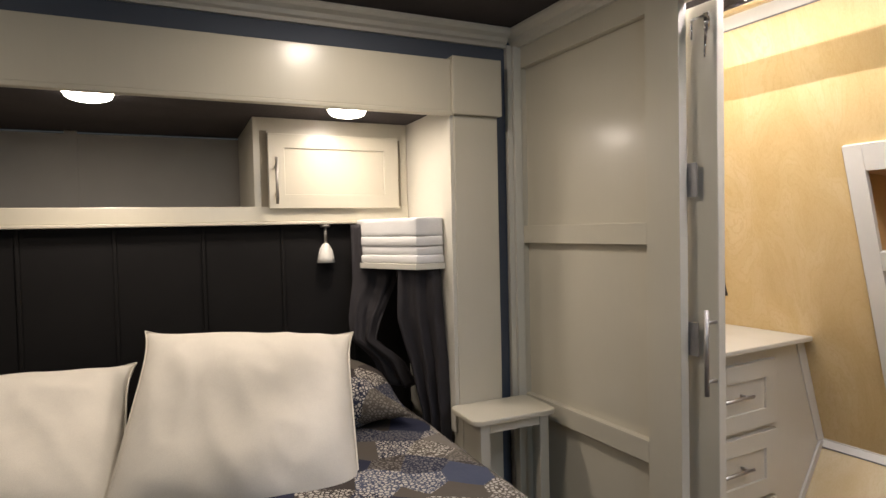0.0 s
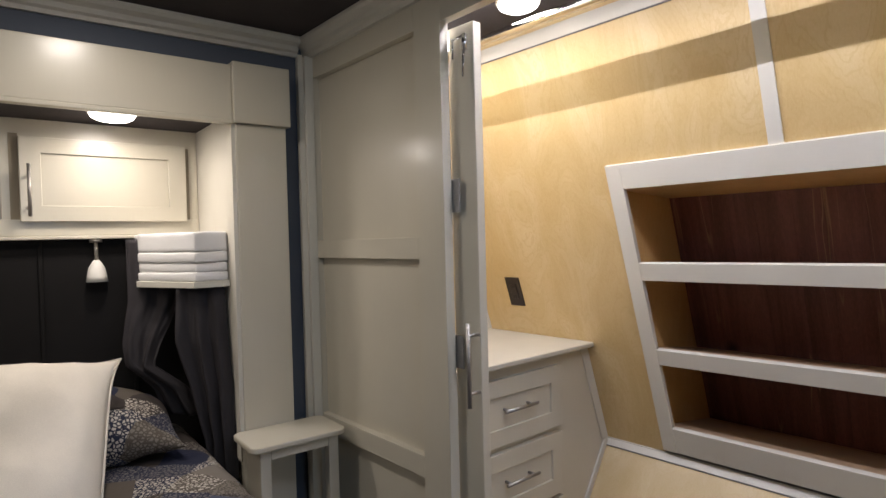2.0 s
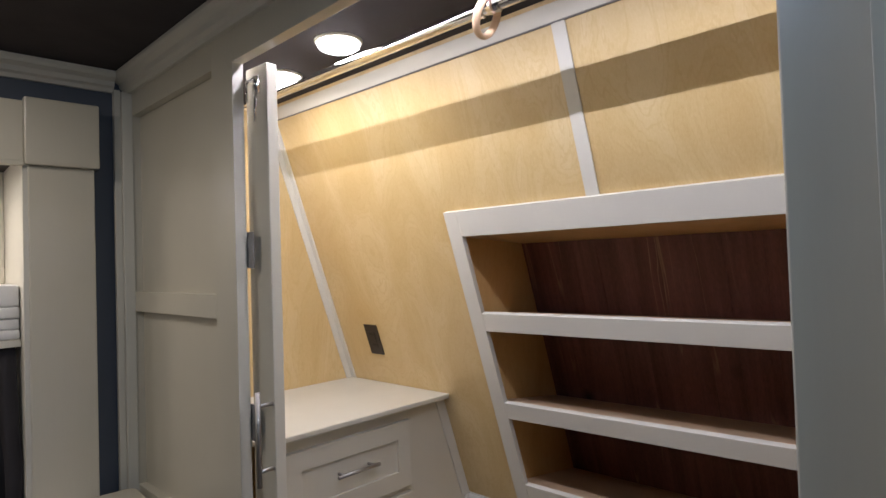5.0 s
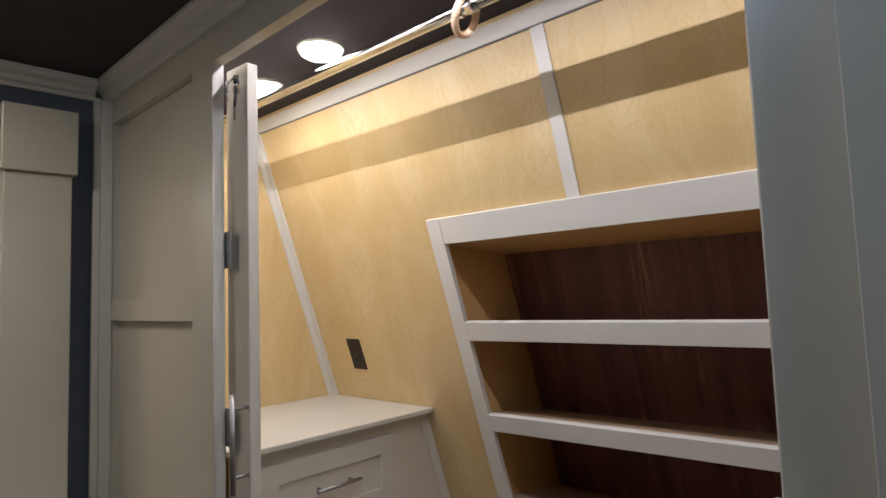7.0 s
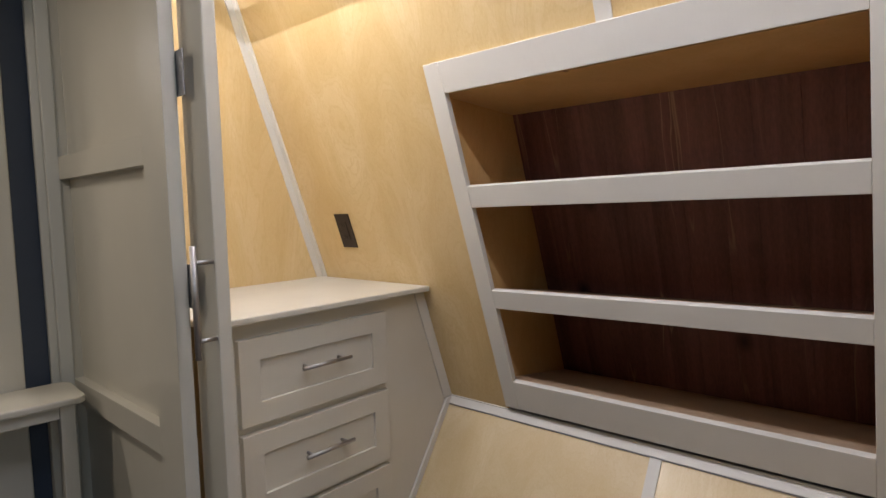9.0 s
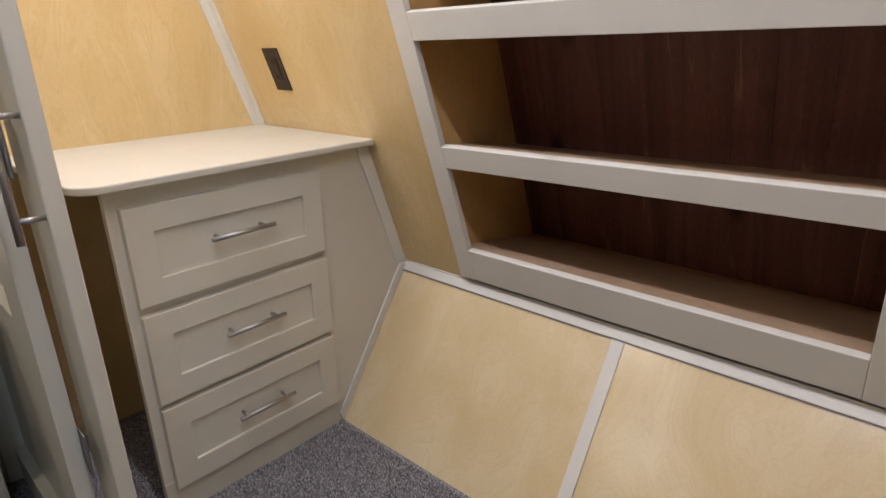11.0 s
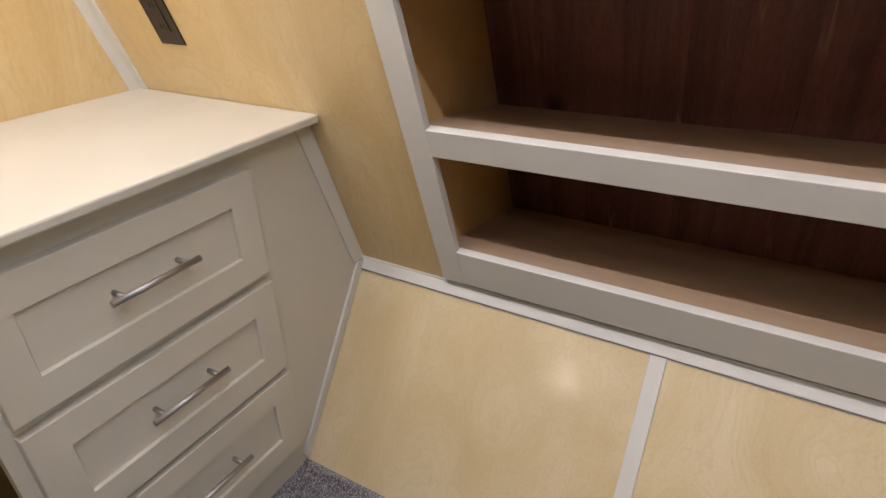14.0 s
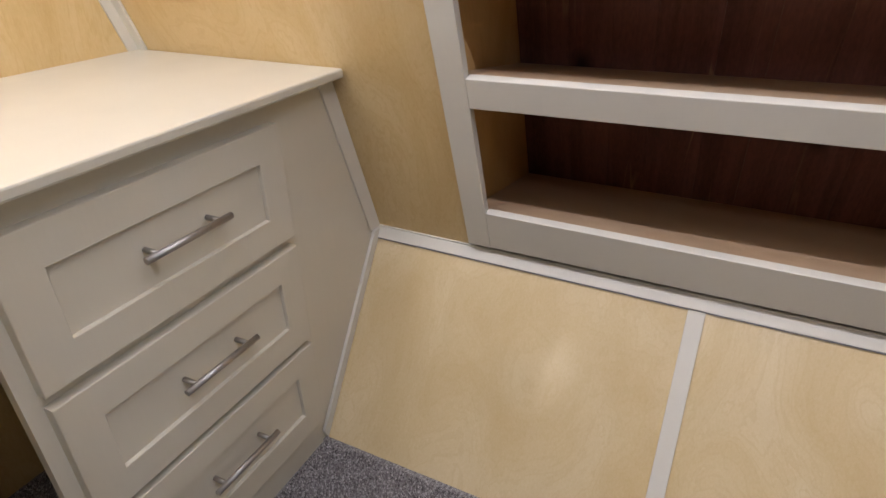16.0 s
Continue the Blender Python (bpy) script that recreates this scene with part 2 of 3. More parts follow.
def prism(poly, a, b, axis="y", bevel=0.0, bm=None):
    """A polygon in the plane across the axis, drawn out from a to b. axis y: points (x, z); z: (x, y); x: (y, z)."""
    put = {"y": lambda p, q, t: (p, t, q), "z": lambda p, q, t: (p, q, t), "x": lambda p, q, t: (t, p, q)}[axis]
    own = bmesh.new()
    low = [own.verts.new(put(p, q, a)) for p, q in poly]
    high = [own.verts.new(put(p, q, b)) for p, q in poly]
    n = len(poly)
    own.faces.new(low)
    own.faces.new(high[::-1])
    for i in range(n):
        own.faces.new((low[i], high[i], high[(i + 1) % n], low[(i + 1) % n]))
    bmesh.ops.recalc_face_normals(own, faces=own.faces[:])
    if bevel:
        bmesh.ops.bevel(own, geom=own.edges[:], offset=bevel, segments=2, affect="EDGES", profile=0.5)
    return join(bm, own)


def rod(a, b, r, seg=20, bm=None, r2=None):
    a, b = Vector(a), Vector(b)
    own = bmesh.new()
    bmesh.ops.create_cone(own, cap_ends=True, segments=seg, radius1=r, radius2=r if r2 is None else r2, depth=(b - a).length)
    m = Matrix.Translation((a + b) / 2) @ (b - a).to_track_quat("Z", "Y").to_matrix().to_4x4()
    own.transform(m)
    for f in own.faces:
        f.smooth = len(f.verts) == 4
    return join(bm, own)


def lathe(profile, seg=40, bm=None, m=None):
    """A turned shape: points (radius, z)."""
    own = bmesh.new()
    rings = [[own.verts.new((r * math.cos(2 * math.pi * i / seg), r * math.sin(2 * math.pi * i / seg), z)) for i in range(seg)] for r, z in profile]
    for p, q in zip(rings, rings[1:]):
        for i in range(seg):
            own.faces.new((p[i], p[(i + 1) % seg], q[(i + 1) % seg], q[i])).smooth = True
    own.faces.new(rings[0][::-1])
    own.faces.new(rings[-1])
    bmesh.ops.recalc_face_normals(own, faces=own.faces[:])
    if m is not None:
        own.transform(m)
    return join(bm, own)


def mesh_object(name, bm, mat):
    me = bpy.data.meshes.new(name)
    bm.to_mesh(me)
    bm.free()
    me.materials.append(mat)
    return new(name, me)


def thing(name, at=(0, 0, 0), frame_m=ROOM, **tags):
    e = new(name)
    e.empty_display_size = 0.1
    e.matrix_world = frame_m @ Matrix.Translation(at)
    return tagged(e, **tags)


def part(name, bm, mat, parent, label="", kind=""):
    """One mesh under a thing; its points are given in the thing's frame (closet or room), not from its base."""
    ob = mesh_object(name, bm, mat)
    ob.parent = parent
    return tagged(ob, label, kind=kind)


def structure(name, bm, mat, m=ROOM, label="", parent=None):
    ob = mesh_object(name, bm, mat)
    if parent:
        ob.parent = parent
    else:
        ob.matrix_world = m
    return tagged(ob, label, kind="structure")


def lean(z, off=0.0):
    """The closet's leaning outer wall: its distance along the closet's first axis at a height."""
    return 2.767 - 0.338 * z + off


# ---------- large structure ----------
structure("floor", box(-2.6, 2.75, -3.2, 2.9, -0.08, 0.0), CARPET, label="grey flecked cut-pile carpet floor of closet and bedroom")
structure("ceiling", box(-2.6, 3.2, -3.2, 2.9, CEIL, CEIL + 0.06), CEILING, label="charcoal fabric ceiling over bedroom and closet")
structure("wall_west", box(-2.66, -2.6, -3.2, 2.9, 0, CEIL), GREYWALL, label="plain grey side wall that closes the bedroom")
structure("wall_south", box(-2.6, 3.2, -3.26, -3.2, 0, CEIL), GREYWALL, label="plain grey wall that closes the bedroom behind the bed's foot")
structure("wall_hull", box(3.2, 3.26, -3.2, 2.9, 0, CEIL), GREYWALL, label="plain outer wall behind the leaning closet wall")
# north wall with the recess of the bed's head
structure("wall_north", box(-2.6, -1.25, 1.86, 1.92, 0, CEIL, bm=box(1.13, 1.40, 1.86, 1.92, 0, CEIL, bm=box(-1.25, 1.13, 1.86, 1.92, 1.915, CEIL))), BLUE, label="slate blue wall round the bed recess")
structure("recess_side_wall", box(1.117, 1.13, 1.86, 2.75, 0, 1.74, bm=box(-1.25, -1.237, 1.86, 2.75, 0, 1.74)), TRIM, label="cream side boards of the bed recess")
structure("recess_back_wall", box(-1.25, 1.13, 2.75, 2.77, 0, 1.74), GREYWALL, label="grey back board of the bed recess")
structure("recess_ceiling", box(-1.25, 1.13, 1.822, 2.77, BED_CEIL, 1.767), CEILING, label="charcoal fabric ceiling of the bed recess")
structure("trim_recess_batten", box(-0.17, -0.125, 2.742, 2.75, 1.36, BED_CEIL), GREYWALL, label="grey seam batten on the back of the bed recess")

# partition between bedroom and closet: face at x = 1.405, opening from y = -0.16 to 1.117, head at 1.902
PX, PT = 1.405, 0.030
part_wall = thing("wall_partition", frame_m=PARTITION, label="cream painted panelled partition with a tall closet opening", kind="structure")
# frame: stiles, rails; field panels set back
part("stile", box(PX, PX + PT, 1.117, 1.232, 0, CEIL, 0.0012), CREAM, part_wall)
part("stile", box(PX, PX + PT, 1.83, 1.925, 0, CEIL, 0.0012), CREAM, part_wall)
part("stile", box(PX, PX + PT, -0.245, -0.160, 0, CEIL, 0.0012), CREAM, part_wall)
part("stile", box(PX, PX + PT, -0.95, -0.87, 0, CEIL, 0.0012), CREAM, part_wall)
part("top_rail", box(PX, PX + PT, 1.232, 1.83, 1.908, CEIL, 0.0012), CREAM, part_wall)
part("middle_rail", box(PX, PX + PT, 1.232, 1.83, 1.262, 1.325, 0.0012), CREAM, part_wall)
part("lower_rail", box(PX, PX + PT, 1.232, 1.83, 0.634, 0.698, 0.0012), CREAM, part_wall)
part("bottom_rail", box(PX, PX + PT, 1.232, 1.83, 0.0, 0.10, 0.0012), CREAM, part_wall)
for z0, z1 in ((1.325, 1.908), (0.698, 1.262), (0.10, 0.634)):
    part("field_panel", box(PX + 0.0255, PX + 0.0325, 1.228, 1.835, z0 - 0.004, z1 + 0.004), CREAM, part_wall)
part("header", box(PX, PX + PT, -0.160, 1.117, 1.902, CEIL, 0.0012), CREAM, part_wall)
for z0, z1 in ((1.328, 1.95), (0.718, 1.253), (0.0, 0.658)):
    part("field_panel", box(PX + 0.0255, PX + 0.0325, -0.875, -0.24, z0, z1), CREAM, part_wall)
part("top_rail", box(PX, PX + PT, -0.87, -0.245, 1.887, CEIL, 0.0012), CREAM, part_wall)
part("middle_rail", box(PX, PX + PT, -0.87, -0.245, 1.253, 1.328, 0.0012), CREAM, part_wall)
part("lower_rail", box(PX, PX + PT, -0.87, -0.245, 0.658, 0.718, 0.0012), CREAM, part_wall)
structure("wall_partition_far", box(PX, PX + PT, -3.0, -0.95, 0, CEIL), CREAM, PARTITION, label="cream painted end of the partition")
structure("wall_partition_corner", box(PX, PX + PT, 1.925, 2.9, 0, CEIL), CREAM, label="cream partition end behind the corner trim")
structure("trim_corner", box(1.352, 1.372, 1.838, 1.86, 0, 1.99, 0.002, bm=box(1.372, 1.4045, 1.825, 1.86, 0, 1.985, 0.003)), TRIM, label="cream corner trim strips beside the blue wall")
# crown moulding: stepped profile along both walls
crown = [(0, 0), (0.012, 0), (0.016, 0.012), (0.026, 0.018), (0.03, 0.032), (0.046, 0.042), (0.052, 0.052), (0.052, 0.062), (0, 0.062)]
structure("trim_crown", prism([(1.86 - p, CEIL - 0.064 + q) for p, q in crown], -2.6, PX - 0.051, "x"), TRIM, label="stepped cream crown moulding under the ceiling")
structure("trim_crown_partition", prism([(PX - p, CEIL - 0.064 + q) for p, q in crown], -3.0, 1.86, "y"), TRIM, PARTITION, "stepped cream crown moulding along the partition")

# closet shell, in the closet's frame
T = 0.012


def slab(v0, v1, z0, z1, off=0.0, thick=T, bevel=0.0, bm=None):
    return prism([(lean(z0, off), z0), (lean(z0, off) + thick, z0), (lean(z1, off) + thick, z1), (lean(z1, off), z1)], v0, v1, "y", bevel, bm)


KZ = 0.458
outer = thing("wall_closet_outer", frame_m=CLOSET, label="leaning birch plywood outer wall of the closet", kind="structure")
part("plywood_sheet", slab(0.99, 1.86, KZ, CEIL), BIRCH, outer)
part("plywood_sheet", slab(0.455, 0.99, 1.545, CEIL), BIRCH, outer)
part("plywood_sheet", slab(-0.11, 0.455, 1.545, CEIL), BIRCH, outer)
part("plywood_sheet", slab(-1.1, -0.11, KZ, CEIL), BIRCH, outer)
part("batten", slab(0.420, 0.460, 1.554, 1.9865, -0.005, 0.005, 0.0012), TRIM, outer)
part("top_trim", slab(-1.1, 1.775, 1.9895, 2.032, -0.007, 0.007, 0.0015), TRIM, outer)
part("top_seam", slab(-1.1, 1.775, 1.9865, 1.9893, -0.006, 0.006), GREYLINE, outer)
part("corner_batten", slab(1.77, 1.7995, 0.888, 2.012, -0.008, 0.008, 0.0015), TRIM, outer)

# lower sheets slope back in to the carpet
FU = 2.298


def low(t, off=0.0):
    """A point on the lower slope, t from the carpet (0) to the kink (1)."""
    n = Vector((-KZ, 2.612 - FU)).normalized()
    return (FU + (2.612 - FU) * t + n.x * off, KZ * t + n.y * off)


def low_slab(v0, v1, t0, t1, o0, o1, bevel=0.0):
    return prism([low(t0, o0), low(t1, o0), low(t1, o1), low(t0, o1)], v0, v1, "y", bevel)


lower = thing("wall_closet_lower", frame_m=CLOSET, label="pale birch plywood lower slope of the closet wall", kind="structure")
part("plywood_sheet", low_slab(0.455, 1.86, -0.03, 1.0, -0.012, 0.0), BIRCH_LOW, lower)
part("plywood_sheet", low_slab(-1.1, 0.455, -0.03, 1.0, -0.012, 0.0), BIRCH_LOW, lower)
part("batten", low_slab(0.450, 0.484, -0.02, 0.944, 0.0, 0.004, 0.001), TRIM, lower)
part("kink_trim", low_slab(-1.1, 1.255, 0.9445, 0.998, 0.0, 0.006, 0.0015), TRIM, lower)
part("kink_seam", low_slab(-1.1, 1.255, 0.9395, 0.9442, 0.0, 0.005), GREYLINE, lower)
part("kink_rail", slab(-1.1, 1.255, KZ + 0.001, KZ + 0.006, -0.006, 0.006, 0.0015), TRIM, lower)

# closet end walls
structure("wall_closet_north", prism([(1.50, 0), (FU, 0), (2.612, KZ), (lean(CEIL), CEIL), (1.50, CEIL)], 1.80, 1.82), BIRCH, CLOSET, "yellow birch plywood end wall of the closet")
structure("trim_end_batten", slab(1.794, 1.7997, 0.888, 2.0, -0.034, 0.026, 0.001), TRIM, CLOSET, "cream corner batten on the closet end wall")
structure("wall_closet_south", prism([(1.30, 0), (FU, 0), (2.612, KZ), (lean(CEIL), CEIL), (1.30, CEIL)], -1.02, -1.0), BIRCH, CLOSET, "yellow birch plywood far end wall of the closet")


# ---------- closet: shelf unit ----------
def sface(z, off=0.0):
    return lean(z, off - 0.017)


def face_bar(v0, v1, z0, z1, bevel=0.0006, depth=0.019):
    """A square-cut board in the plane of the frame, so its edges slope with it."""
    def back(z):
        return (sface(z) + depth * 0.947, z + depth * 0.320)
    return prism([(sface(z0), z0), back(z0), back(z1), (sface(z1), z1)], v0, v1, "y", bevel)


def settle(bm, drop):
    """A shelf that stands a little higher at its far end."""
    for v in bm.verts:
        v.co.z += drop * (0.925 - v.co.y)
    return bm


def shelf_unit():
    s = thing("shelf_unit", (0, 0, 0), CLOSET, label="cream framed built-in shelves with three open bays lined with cedar", category="shelving")
    a, b = -0.0347, 0.9247
    part("stile", face_bar(0.925, 0.981, 0.476, 1.553, 0.0016), TRIM, s)
    part("stile", face_bar(-0.092, -0.035, 0.476, 1.553, 0.0016), TRIM, s)
    part("top_rail", face_bar(a, b, 1.471, 1.553, 0.0016), TRIM, s)
    part("bottom_rail", face_bar(a, b, 0.478, 0.580, 0.0016), TRIM, s)
    back = BACK
    for z0, z1, drop in ((1.152, 1.214, 0.006), (0.835, 0.894, 0.014)):
        part("shelf_nosing", settle(face_bar(a, b, z0, z1, 0.0016), drop), TRIM, s, "cream painted shelf front")
    for z1, z2, drop in ((1.2192, 1.186, 0.006), (0.8992, 0.846, 0.014), (0.5852, 0.528, 0.0)):
        e = 0.0195
        part("shelf_board", settle(prism([(sface(z1, e), z1 - 0.016), (sface(z2, back), z2 - 0.016), (sface(z2, back), z2), (sface(z1, e), z1)], -0.068, 0.958), drop), BOARD, s, "varnished tan plywood shelf board")
    part("top_board", prism([(sface(1.472, 0.02), 1.474), (sface(1.451, back), 1.452), (sface(1.451, back), 1.464), (sface(1.472, 0.02), 1.486)], -0.082, 0.972), BIRCH_IN, s)
    for v0, v1, w0, w1 in ((0.9585, 0.971, 0.9585, 0.971), (-0.081, -0.0685, -0.081, -0.0685)):
        bm = bmesh.new()
        lo, hi = 0.49, 1.474
        q = [bm.verts.new((sface(z, o), v, z)) for z in (lo, hi) for o, v in ((0.019, v0), (back, w0), (back, w1), (0.019, v1))]
        for k in ((0, 1, 2, 3), (7, 6, 5, 4), (0, 4, 5, 1), (1, 5, 6, 2), (2, 6, 7, 3), (3, 7, 4, 0)):
            bm.faces.new([q[c] for c in k])
        bmesh.ops.recalc_face_normals(bm, faces=bm.faces[:])
        part("side_board", bm, BIRCH_IN, s, "yellow birch side board")
    # cedar back in planks
    edges = [-0.068, 0.045, 0.135, 0.245, 0.33, 0.44, 0.535, 0.655, 0.745, 0.84, 0.958]
    for a, b in zip(edges, edges[1:]):
        o = back - 0.008 + random.uniform(-0.0006, 0.0006)
        part("cedar_plank", prism([(sface(0.50, o), 0.50), (sface(0.50, o + 0.008), 0.50), (sface(1.46, o + 0.008), 1.46), (sface(1.46, o), 1.46)], a + 0.0002, b - 0.0002, "y", 0.0004), CEDAR, s)
    part("pin", rod((sface(0.6, 0.03), 0.951, 0.6), (sface(0.6, 0.03), 0.9580, 0.6), 0.0032, 12), NICKEL, s, "small steel shelf pin")
    return s


BACK = 0.377
shelf_unit()


# ---------- closet: dresser ----------
def bar_pull(s, u0, u1, v, z, r=0.006, stand=0.032):
    """A bar handle across a drawer whose face lies at v."""
    h = part("handle", rod((u0, v - stand, z), (u1, v - stand, z), r, 20), NICKEL, s, "brushed nickel bar handle")
    w = u1 - u0
    for u in (u0 + w * 0.14, u1 - w * 0.14):
        part("post", rod((u, v, z), (u, v - stand, z), r * 0.85, 14), NICKEL, h)


def ring_frame(u0, u1, z0, z1, fu, fz, v0, v1):
    """A flat four-sided frame in one piece, its edges eased; front at v0, back at v1."""
    own = bmesh.new()

    def loop(du, dz, v):
        return [own.verts.new(p) for p in ((u0 + du, v, z0 + dz), (u1 - du, v, z0 + dz), (u1 - du, v, z1 - dz), (u0 + du, v, z1 - dz))]
    e = 0.002
    loops = [loop(0, 0, v1), loop(0, 0, v0 + e), loop(e * 0.3, e * 0.3, v0 + e * 0.3), loop(e, e, v0), loop(fu - e * 0.6, fz - e * 0.6, v0), loop(fu, fz, v0 + e * 0.6), loop(fu, fz, v1)]
    for a, b in zip(loops, loops[1:]):
        for i in range(4):
            own.faces.new((a[i], a[(i + 1) % 4], b[(i + 1) % 4], b[i]))
    bmesh.ops.recalc_face_normals(own, faces=own.faces[:])
    return own


def shaker(s, u0, u1, v, z0, z1, fu=0.063, fz=0.062, name="drawer_front"):
    """A five-piece front: raised frame round a sunk field; the face looks towards -v."""
    t = 0.020
    d = part(name, box(u0 + fu - 0.004, u1 - fu + 0.004, v - t + 0.009, v, z0 + fz - 0.004, z1 - fz + 0.004), CREAM, s)
    part("frame", ring_frame(u0, u1, z0, z1, fu, fz, v - t, v), CREAM, d)
    return d


def dresser():
    V = 1.247
    s = thing("dresser", (0, 0, 0), CLOSET, label="cream built-in dresser with three shaker drawers on grey carpet", category="dresser")
    prof = [(1.738, 0.0), (2.295, 0.0), (2.60, KZ), (lean(0.868), 0.868), (1.738, 0.868)]
    # the carcass stands well in from the face frame's free edge, under the overhanging top
    part("face_frame", prism(prof, V, V + 0.019), CREAM, s)
    part("carcass", box(2.02, 2.285, V + 0.0195, 1.7995, 0.0, 0.868), BIRCH_IN, s)
    for z0, z1 in ((0.591, 0.825), (0.335, 0.569), (0.086, 0.319)):
        shaker(s, 1.762, 2.281, V, z0, z1, 0.061, 0.061)
        zc = (z0 + z1) / 2 + 0.008
        bar_pull(s, 1.942, 2.113, V - 0.011, zc)
    # scribe strips against the leaning wall and the lower slope
    part("scribe_strip", prism([(lean(0.868) - 0.046, 0.868), (lean(0.868) - 0.001, 0.868), (2.611, KZ + 0.002), (2.568, KZ + 0.005)], V - 0.006, V - 0.0005, "y", 0.001), TRIM, s)
    part("scribe_strip", prism([low(0.0, 0.002), low(0.995, 0.002), low(0.97, 0.026), low(0.03, 0.026)], V - 0.0095, V - 0.0005, "y", 0.001), TRIM, s)
    part("toe_board", box(1.738, 2.281, V - 0.004, V - 0.0005, 0.0, 0.105), CREAM, s)
    # top with rounded front corner, cut along the leaning wall
    u0, v0, v1, r = 1.677, 1.203, 1.7995, 0.06
    pts = [(u0 + r - r * math.cos(a), v0 + r - r * math.sin(a)) for a in [math.pi / 2 * i / 8 for i in range(9)]]
    pts += [(lean(0.886) - 0.001, v0), (lean(0.886) - 0.001, v1), (u0, v1)]
    part("worktop", prism(pts, 0.869, 0.888, "z", 0.004), COUNTER, s, "smooth cream laminate top with rounded corner")
    return s


dresser()


def outlet():
    s = thing("outlet_plate", (0, 0, 0), CLOSET, label="dark bronze outlet plate on the birch wall", category="outlet")
    z0, z1, v0, v1 = 1.015, 1.142, 1.521, 1.601
    part("plate", slab(v0, v1, z0, z1, -0.005, 0.005, 0.0015), BRONZE, s)
    part("socket_face", slab(v0 + 0.022, v1 - 0.022, z0 + 0.03, z1 - 0.03, -0.0075, 0.003, 0.001), BRONZE, s)
    for zc in (1.056, 1.10):
        part("socket_slots", slab(v0 + 0.033, v0 + 0.036, zc - 0.006, zc + 0.006, -0.0078, 0.001, bm=slab(v1 - 0.036, v1 - 0.033, zc - 0.006, zc + 0.006, -0.0078, 0.001)), DARKVOID, s)


outlet()


# ---------- closet: rod, ring, led strip, lamps ----------
def closet_rod():
    s = thing("closet_rod", (0, 0, 0), CLOSET, label="polished chrome closet rod under the charcoal ceiling", category="rod")
    part("tube", rod((RU, -0.99, RZ), (RU, 1.7985, RZ), 0.016, 32), CHROME, s)
    part("flange", rod((RU, 1.786, RZ), (RU, 1.7995, RZ), 0.03, 32), CHROME, s)


RU, RZ = 1.842, 1.957
closet_rod()


def ring_mesh(R, r, m, nu=48, nv=14):
    own = bmesh.new()
    rows = []
    for i in range(nu):
        a = 2 * math.pi * i / nu
        rows.append([own.verts.new(((R + r * math.cos(2 * math.pi * j / nv)) * math.cos(a), (R + r * math.cos(2 * math.pi * j / nv)) * math.sin(a), r * 1.5 * math.sin(2 * math.pi * j / nv))) for j in range(nv)])
    for i in range(nu):
        for j in range(nv):
            own.faces.new((rows[i][j], rows[(i + 1) % nu][j], rows[(i + 1) % nu][(j + 1) % nv], rows[i][(j + 1) % nv])).smooth = True
    own.transform(m)
    return own


def rod_ring(v, tilt):
    s = thing("rod_ring", (0, 0, 0), CLOSET, label="pale wooden curtain ring hanging on the chrome closet rod", category="ring")
    m = pose(RU, v, RZ - 0.020, 90 + tilt, 0, 14)
    part("ring", ring_mesh(0.044, 0.0065, m), WOODRING, s)
    part("sleeve", rod((RU, v - 0.04, RZ), (RU, v - 0.008, RZ), 0.0195, 28, bm=rod((RU, v + 0.008, RZ), (RU, v + 0.02, RZ), 0.0195, 28)), CHROME, s, "chrome sleeve on the rod")


def led_strip():
    s = thing("led_strip", (0, 0, 0), CLOSET, label="lit strip of small white lights behind the closet header", category="light strip")
    z = CEIL - 0.004
    part("tape", box(1.647, 1.663, -0.57, 1.78, z, CEIL - 0.0005), LED, s, "glowing tape")
    # opaque webs, added to break the area light into beads on the rod
    bm = bmesh.new()
    n = 130
    for i in range(n):
        v = -0.56 + i * (2.33 / (n - 1))
        box(1.6515, 1.6585, v - 0.0036, v + 0.0036, z - 0.006, z - 0.0035, bm=bm)
    part("bead_mask", bm, TRIM, s, kind="stuff")


rod_ring(0.468, 24)
led_strip()


def disc_lamp(x, y, z, r, label, mat):
    s = thing("ceiling_lamp", (x, y, z), ROOM, label=label, category="ceiling lamp", group="round lamps")
    part("rim", lathe([(r + 0.006, 0), (r + 0.005, -0.006), (r, -0.008), (r, -0.004)], 48), TRIM, s, "white rim")
    part("diffuser", lathe([(r - 0.0005, -0.004), (r - 0.001, -0.010), (r * 0.93, -0.018), (r * 0.75, -0.025), (r * 0.45, -0.0300), (r * 0.05, -0.032)], 48), mat, s, "glowing frosted diffuser")
    return s


for x, y in LAMPS_CLOSET:
    disc_lamp(x, y, CEIL, 0.064, "round frosted lamp, lit, on the charcoal closet ceiling", DIFFUSER)
# the western lamp body is added to match the eastern one
for x, y in ((0.68, 1.36), (-0.75, 1.36)):
    disc_lamp(x, y, CEIL, 0.072, "unseen round frosted lamp, lit, on the charcoal bedroom ceiling", DIFFUSER_ROOM)
disc_lamp(*LAMP_ENTRY, CEIL, 0.072, "round frosted lamp, lit cool white, on the charcoal passage ceiling", DIFFUSER)
for x, y in LAMPS_BED:
    disc_lamp(x, y, BED_CEIL, 0.066, "round frosted lamp, lit, on the ceiling of the bed recess", DIFFUSER_BED)


